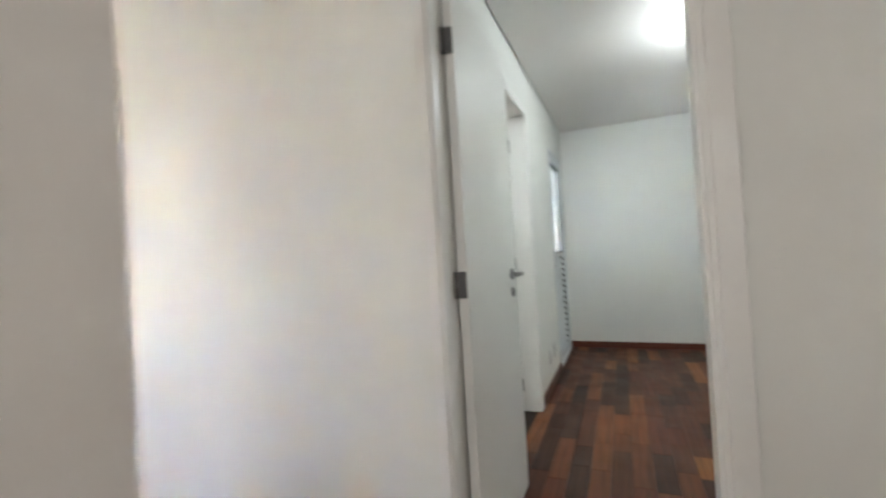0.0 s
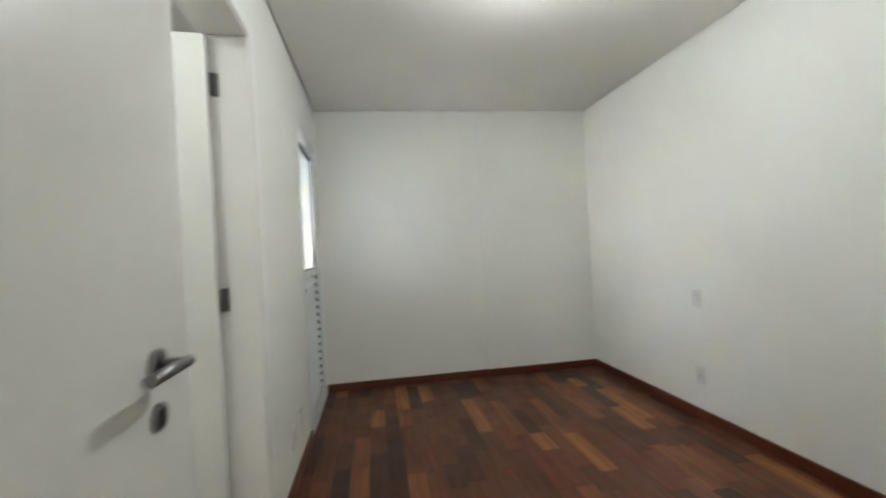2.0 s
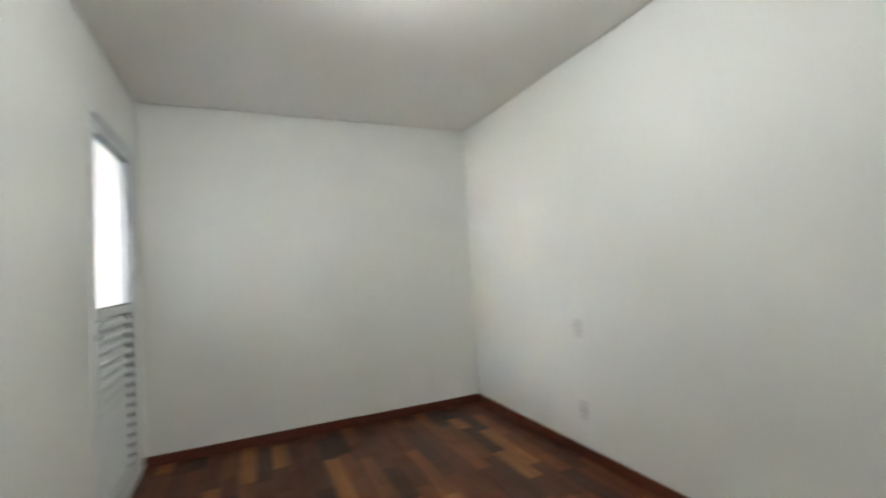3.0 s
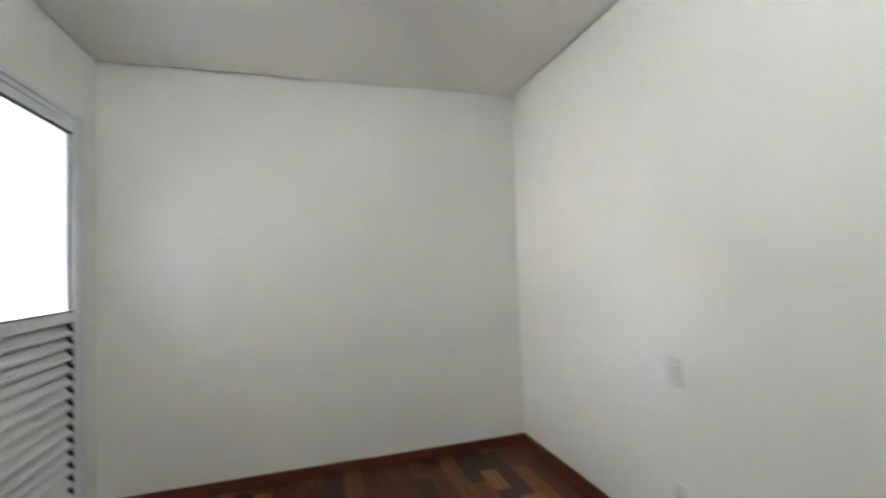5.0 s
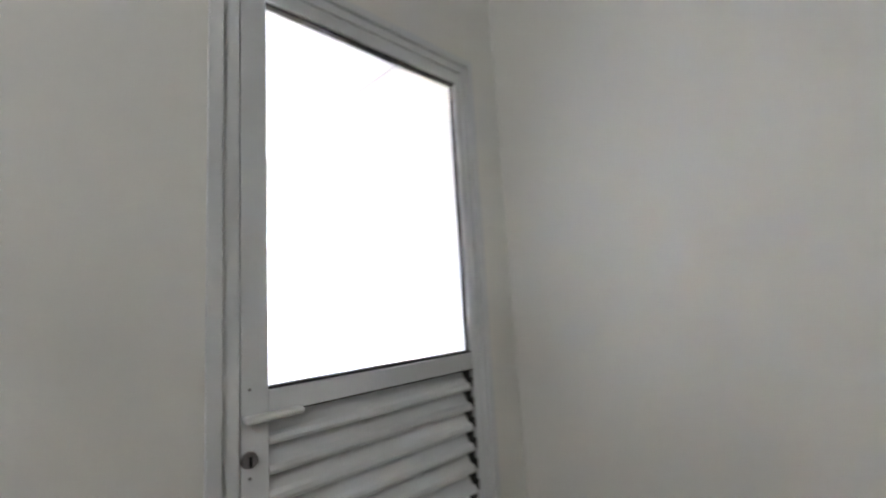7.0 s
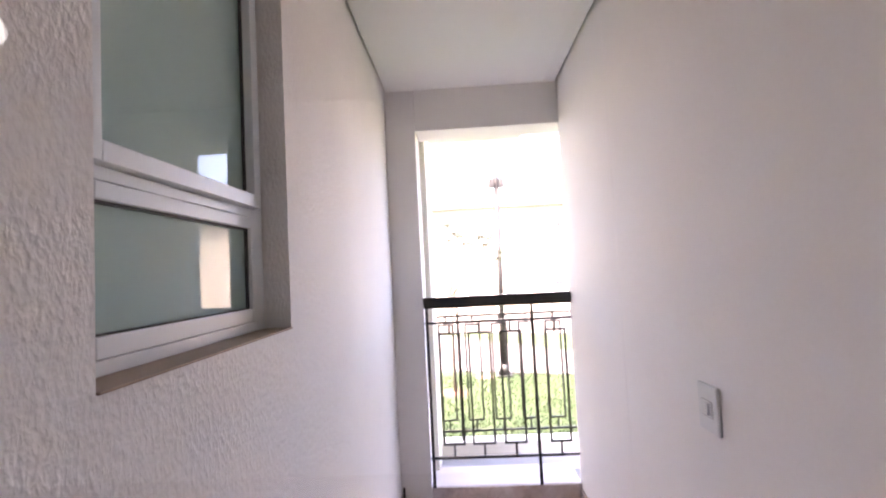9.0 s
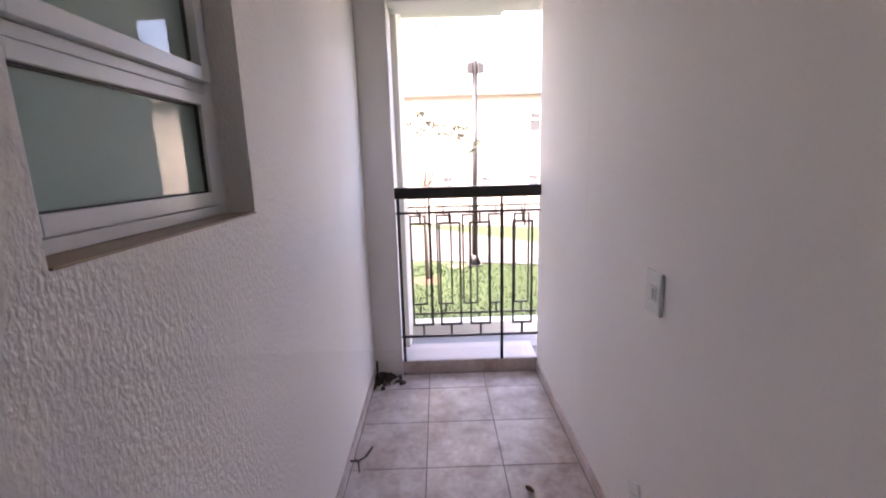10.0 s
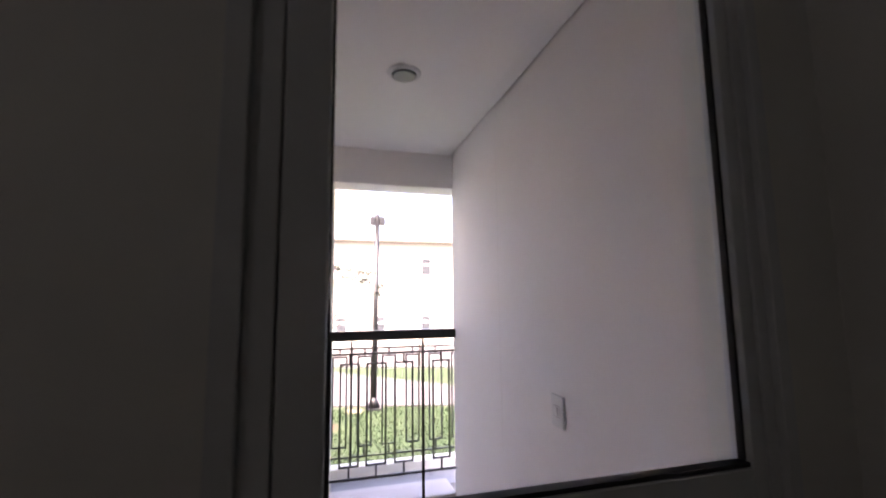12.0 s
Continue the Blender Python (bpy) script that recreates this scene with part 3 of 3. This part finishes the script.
# ---- railings ----
def railing(label, x, y0, y1, z_low, z_high, hand, z_foot, posts, frames, bars):
    """Black iron railing along y: handrail, two rails, posts and hollow rectangles hung between the rails."""
    r = thing("railing", label, "railing", "iron railings")
    part("handrail", one(((x - 0.03, y0, hand - 0.065), (x + 0.03, y1, hand)), bevel=0.004), M_IRON, r, "wide flat black handrail")
    for z in (z_low, z_high):
        part("rail", one(((x - 0.008, y0, z - 0.007), (x + 0.008, y1, z + 0.007)), bevel=0.001), M_IRON, r)
    for y in posts:
        part("post", one(((x - 0.009, y - 0.009, z_foot), (x + 0.009, y + 0.009, hand - 0.0655)), bevel=0.001), M_IRON, r)
    for c, w in frames:
        t, lo, hi = 0.006, z_low + 0.072, z_high - 0.06
        f = part("panel_frame", one(((x - t, c - w / 2 - t, lo), (x + t, c - w / 2 + t, hi)), ((x - t, c + w / 2 - t, lo), (x + t, c + w / 2 + t, hi)),
                                    ((x - t, c - w / 2 + t, lo), (x + t, c + w / 2 - t, lo + 2 * t)), ((x - t, c - w / 2 + t, hi - 2 * t), (x + t, c + w / 2 - t, hi))), M_IRON, r)
        for a, b in ((z_low + 0.0072, lo), (hi, z_high - 0.0072)):
            part("stub", one(((x - t, c - t, a), (x + t, c + t, b))), M_IRON, f)
    for y in bars:
        part("baluster", one(((x - 0.005, y - 0.005, z_low + 0.0072), (x + 0.005, y + 0.005, z_high - 0.0072))), M_IRON, r)
    return r


railing("black iron railing with hollow rectangles across the balcony opening", -2.475, -0.836, YR - 0.001, 0.21, 1.008, 1.163, 0.04, (-0.82, -0.19),
        ((-0.69, 0.12), (-0.512, 0.126), (-0.325, 0.122), (-0.06, 0.116)), ())
n_frames = [(-0.735 + 0.195 * k, 0.105) for k in range(18)]
railing("black iron railing on the cream kerb outside the balcony", -3.05, -0.799, 2.9, 0.155, 0.985, 1.11, 0.09, (-0.645, 0.3, 1.25, 2.2), n_frames, ())

# ---- small things on the balcony ----
rng = random.Random(4)
clump = thing("debris_heap", "dark wet heap of leaves and dirt in the balcony corner", "debris")
bm = bmesh.new()
for k in range(95):
    a, d = rng.uniform(0, 6.28), abs(rng.gauss(0, 0.06))
    c = Vector((-2.385 + d * math.cos(a), max(-1.0, -0.955 + 0.9 * d * math.sin(a)), BZ + rng.uniform(0.002, max(0.006, 0.06 - d * 0.6))))
    s = rng.uniform(0.012, 0.03)
    m = Matrix.Translation(c) @ Euler((rng.uniform(0, 3), rng.uniform(0, 3), rng.uniform(0, 6))).to_matrix().to_4x4() @ Matrix.Diagonal((s, s * 0.7, s * 0.25, 1))
    bmesh.ops.create_icosphere(bm, subdivisions=1, radius=1, matrix=m)
tagged(part("leaf_litter", bm, M_DIRT, clump), kind="stuff")
part("drain_pipe", bar((-2.44, -1.0, BZ), (-2.44, -1.0, 0.06), 0.007), M_DIRT, clump, "thin stained pipe end", True)
for x, y, turn in ((-1.424, -0.229, 0.4), (-1.30, -0.12, 2.0), (-1.18, -0.8, 1.0)):
    lf = thing("dry_leaf", "small curled brown dead leaf on the tiles", "leaf", "dead leaves")
    bm = bmesh.new()
    pts = [(-0.03, 0, 0.004), (-0.012, 0.012, 0.008), (0.012, 0.013, 0.01), (0.035, 0, 0.018), (0.012, -0.013, 0.012), (-0.012, -0.012, 0.009)]
    vs = [bm.verts.new(p) for p in pts] + [bm.verts.new((0, 0, 0.002))]
    for k in range(6):
        bm.faces.new((vs[k], vs[(k + 1) % 6], vs[6]))
    bmesh.ops.solidify(bm, geom=bm.faces[:], thickness=0.001)
    part("blade", bm, M_DRY, lf)
    lf.matrix_world = pose(x, y, BZ, 0, 0, math.degrees(turn))
tw = thing("twig", "thin dark curled twig lying by the wall", "twig")
bm = bmesh.new()
pts = [(-1.585, -1.004, BZ + 0.045), (-1.62, -0.98, BZ + 0.016), (-1.66, -0.952, BZ + 0.01), (-1.705, -0.925, BZ + 0.028)]
for a, b in zip(pts, pts[1:]):
    rod(bm, a, b, 0.005, 0.004, 6)
rod(bm, pts[1], (-1.56, -0.965, BZ + 0.004), 0.004, 0.003, 6)
rod(bm, pts[1], (-1.65, -1.0, BZ + 0.006), 0.004, 0.002, 6)
part("stem", bm, M_DIRT, tw)

# ---- outdoors ----
G = -0.95
setting("ground", one(((-400, -400, G - 0.2), (60, 400, G))), M_GRASS, "mown green lawn with paler patches")


def sheet(name, pts, z, thick, mat, label):
    bm = bmesh.new()
    f = bm.faces.new([bm.verts.new((x, y, z - thick)) for x, y in pts])
    r = bmesh.ops.extrude_face_region(bm, geom=[f])
    for v in r["geom"]:
        if isinstance(v, bmesh.types.BMVert):
            v.co.z = z
    bmesh.ops.recalc_face_normals(bm, faces=bm.faces)
    return setting(name, bm, mat, label)


sheet("road", [(-9.36 - 0.28 * 30, -30), (-9.36, 0), (-9.36 + 0.28 * 5, 5), (-9.36 + 0.28 * 5 + 9, 40), (-5, 44), (-9.2, 4.2), (-11.36, 2.08), (-15.2, -1.6), (-19, -6), (-26, -30)], G + 0.03, 0.1, M_PAVER, "pale grey paved road bending past the lawn")
sheet("pavement", [(-15.8, -1.9), (-14.2, 2.74), (-12, 9), (-11, 40), (-20.95, 40), (-20.95, -30), (-19.5, -6)], G + 0.035, 0.1, M_PAVER, "pale paved apron before the house")
rng = random.Random(7)


def patch(name, cx, cy, r, mat, label, z):
    bm = bmesh.new()
    c = bm.verts.new((cx, cy, z + 0.025))
    ringv = []
    for k in range(28):
        a = math.tau * k / 28
        d = r * rng.uniform(0.75, 1.15)
        ringv.append(bm.verts.new((cx + d * 0.8 * math.cos(a), cy + d * math.sin(a), z - 0.01)))
    for k in range(28):
        bm.faces.new((c, ringv[k], ringv[(k + 1) % 28]))
    return setting(name, bm, mat, label)


patch("soil_ring", -7.95, -0.82, 0.42, M_SOIL, "bare red soil round the young tree", G)
patch("sand_patch", -9.05, -0.2, 0.3, M_SAND, "worn sandy patch in the lawn", G)

# grass blades of the near lawn
verts, faces = [], []
for k in range(15000):
    x, y = rng.uniform(-9.2, -3.3), rng.uniform(-1.8, 2.4)
    if math.hypot(x + 7.95, y + 0.82) < 0.36 or math.hypot(x + 9.05, y + 0.2) < 0.24:
        continue
    a, h, w = rng.uniform(0, 6.28), rng.uniform(0.025, 0.06), rng.uniform(0.006, 0.012)
    lx, ly = rng.gauss(0, 0.02), rng.gauss(0, 0.02)
    n0 = len(verts)
    verts += [(x - w * math.cos(a), y - w * math.sin(a), G), (x + w * math.cos(a), y + w * math.sin(a), G), (x + lx, y + ly, G + h)]
    faces.append((n0, n0 + 1, n0 + 2))
me = bpy.data.meshes.new("grass_blades")
me.from_pydata(verts, [], faces)
me.materials.append(M_BLADE)
tagged(new("grass_blades", me), "short green grass blades of the mown lawn", "grass", kind="stuff")

# street lamp with two floodlight heads
sl = thing("street_lamp", "tall dark street lamp with two small floodlight heads", "street lamp")
LX, LY = -9.1, 0.2
part("pole", bar((LX, LY, G + 0.04), (LX, LY + 0.05, 3.3), 0.065, 0.05, 16), M_IRON, sl, "", True)
part("base_cone", bar((LX, LY, G + 0.04), (LX, LY, G + 0.26), 0.13, 0.06, 16), M_IRON, sl, "", True)
part("footing", one(((LX - 0.17, LY - 0.17, G - 0.05), (LX + 0.17, LY + 0.17, G + 0.04)), bevel=0.015), M_IRON, sl, "dark base plate")
for sgn in (-1, 1):
    hd = part("lamp_head", one(((LX - 0.08, LY + 0.05 + sgn * 0.05, 3.05), (LX + 0.1, LY + 0.05 + sgn * 0.17, 3.22)), bevel=0.015), M_IRON, sl, "dark floodlight head")
    part("lamp_lens", one(((LX - 0.06, LY + 0.05 + sgn * 0.06, 3.035), (LX + 0.08, LY + 0.05 + sgn * 0.16, 3.0495))), M_LENS, hd)
part("bracket", one(((LX - 0.03, LY - 0.09, 3.23), (LX + 0.03, LY + 0.19, 3.26)), bevel=0.004), M_IRON, sl)


def sapling(label, x, y, height, fork, spread, tips, leaves, seed):
    """A thin young tree: tapered trunk, forked limbs, and small leaf tufts at the limb ends."""
    r = random.Random(seed)
    t = thing("sapling", label, "tree", "young trees")
    top = Vector((x, y, G + fork))
    part("trunk", bar((x, y, G - 0.05), top, 0.035, 0.02, 10), M_BARK, t, "", True)
    limbs, ends = bmesh.new(), []
    for k in range(tips):
        f = k / max(1, tips - 1)
        end = Vector((x + r.uniform(-0.4, 0.4), y - spread[0] + (spread[0] + spread[1]) * f, G + height * (0.83 + 0.17 * math.sin(0.35 + f * 2.6)) - r.uniform(0, 0.3)))
        mid = top.lerp(end, 0.5) + Vector((r.uniform(-0.05, 0.05), r.uniform(-0.05, 0.05), -0.1))
        rod(limbs, top, mid, 0.018, 0.014, 6), rod(limbs, mid, end, 0.014, 0.006, 6)
        ends.append(end)
        side = mid.lerp(end, 0.6) + Vector((r.uniform(-0.15, 0.15), r.uniform(-0.2, 0.2), r.uniform(0.05, 0.2)))
        rod(limbs, mid, side, 0.006, 0.003, 5)
        ends.append(side)
    part("limbs", limbs, M_BARK, t)
    crown = bmesh.new()
    for e in ends:
        for k in range(leaves):
            c = e + Vector((r.gauss(0, 0.05), r.gauss(0, 0.06), r.gauss(0, 0.035)))
            m = Matrix.Translation(c) @ Euler((r.uniform(-0.9, 0.9), r.uniform(-0.9, 0.9), r.uniform(0, 6.28))).to_matrix().to_4x4()
            l, w = r.uniform(0.045, 0.085), r.uniform(0.014, 0.026)
            vs = [crown.verts.new(m @ Vector(p)) for p in ((-l, 0, 0), (0, w, 0.01), (l, 0, -0.02), (0, -w, 0.01))]
            crown.faces.new(vs)
    if leaves:
        part("crown", crown, M_LEAF, t, "sparse green leaves")
    return t


sapling("young tree with a thin trunk and sparse green leaf tufts", -8.0, -0.82, 3.2, 1.75, (0.42, 1.0), 8, 17, 3)
sapling("small bare young tree beside the road", -14.6, 2.4, 2.7, 1.7, (0.5, 0.5), 5, 0, 9)

# two-storey house across the road
FX = -21.0
house = thing("house", "long pale two-storey house with small paired windows and deep eaves", "house")
part("wall", one(((FX - 9, -22, G - 0.1), (FX, 24, 4.3))), M_FACADE, house)
part("eave", one(((FX - 9.6, -22.6, 4.3), (FX + 0.6, 24.6, 4.58)), bevel=0.02), M_FACADE, house, "pale boxed eave")
bm = bmesh.new()
rv = [bm.verts.new(p) for p in ((FX + 0.6, -22.6, 4.6), (FX + 0.6, 24.6, 4.6), (FX - 4.5, 24.6, 5.3), (FX - 4.5, -22.6, 5.3), (FX - 9.6, 24.6, 4.6), (FX - 9.6, -22.6, 4.6))]
bm.faces.new((rv[0], rv[1], rv[2], rv[3])), bm.faces.new((rv[3], rv[2], rv[4], rv[5])), bm.faces.new((rv[0], rv[3], rv[5])), bm.faces.new((rv[1], rv[4], rv[2]))
part("roof", bm, M_ROOF, house, "low clay tile roof")
for y, z in ((-0.08, 0.16), (1.79, 0.16), (4.1, 0.16), (4.14, 3.05)):
    wn_ob = part("window", one(((FX, y - 0.28, z - 0.46), (FX + 0.04, y - 0.23, z + 0.46)), ((FX, y + 0.23, z - 0.46), (FX + 0.04, y + 0.28, z + 0.46)), ((FX, y - 0.23, z - 0.46), (FX + 0.04, y + 0.23, z - 0.41)),
                               ((FX, y - 0.23, z + 0.41), (FX + 0.04, y + 0.23, z + 0.46)), ((FX, y - 0.23, z + 0.08), (FX + 0.04, y + 0.23, z + 0.16))), M_ALU, house, "white framed paired window")
    for a, b in ((z - 0.41, z + 0.08), (z + 0.16, z + 0.41)):
        part("pane", one(((FX + 0.005, y - 0.23, a), (FX + 0.015, y + 0.23, b))), M_FARGLASS, wn_ob)

# tower block far behind
tower = thing("tower_block", "pale high-rise block far behind the house", "building")
part("wall", one(((-112, -14, G), (-90, 6, 58))), M_FACADE, tower)
for z in (27, 33, 39):
    for y in (-3.2, 0.2):
        part("window", one(((-90.1, y - 0.7, z - 0.7), (-89.95, y + 0.7, z + 0.7))), M_FARGLASS, tower)

# ---- floor boards and tiles ----
rng = random.Random(11)
lengths = {}


def board_mesh(n):
    if n not in lengths:
        bm = one(((0.0006, 0.0006, -0.008), (0.0994, n / 100 - 0.0006, 0.0)), bevel=0.0008)
        me = bpy.data.meshes.new("board")
        bm.to_mesh(me)
        bm.free()
        me.materials.append(M_BOARD)
        lengths[n] = me
    return lengths[n]


for i in range(26):
    x, y = -0.02 + i * 0.1, -3.79 - rng.choice((0.1, 0.2, 0.3))
    while y < -0.02:
        n = rng.choice((24, 32, 40, 40, 48, 56, 64))
        ob = new("board", board_mesh(n))
        ob.parent, ob.location = floor, (x, y, rng.uniform(-0.0004, 0.0002))
        y += n / 100
verts, faces = [], []
for i in range(36):
    x, y = -3.6 + i * 0.14, -7.0
    while y < -1.2:
        n = rng.uniform(0.3, 0.7)
        hi = min(y + n, -1.2)
        if x > -1.6:
            hi = min(hi, -3.92)
        if hi > y:
            k = len(verts)
            verts += [(x, y, 0), (x + 0.1392, y, 0), (x + 0.1392, hi - 0.001, 0), (x, hi - 0.001, 0)]
            faces.append((k, k + 1, k + 2, k + 3))
        y += n
me = bpy.data.meshes.new("hall_boards")
me.from_pydata(verts, [], faces)
me.materials.append(M_BOARDS)
tagged(new("hall_boards", me), "red-brown hardwood boards of the hall", "floor", kind="structure")

tiles = setting("balcony_floor", one(((XE, YL, BZ - 0.004), (-0.166, YR, BZ - 0.003))), M_GROUT, "pale mottled square floor tiles with dark joints")
xs = [-0.166] + [-0.18 - 0.35 * k for k in range(1, 7)] + [XE + 0.008]
ys = [YL + 0.012, -1.014 + 0.35, -0.314, YR - 0.012]
for x1, x0 in zip(xs, xs[1:]):
    for y0, y1 in zip(ys, ys[1:]):
        part("tile", one(((x0 + 0.0022, y0 + 0.0022, BZ - 0.003), (x1 - 0.0022, y1 - 0.0022, BZ)), bevel=0.001), M_TILE, tiles)
for y0, y1 in zip(ys, ys[1:]):
    part("kerb_tile", one(((XE - 0.007, max(y0, -0.836) + 0.0022, BZ + 0.001), (XE, y1 - 0.0022, 0.037)), bevel=0.001), M_TILE, tiles)
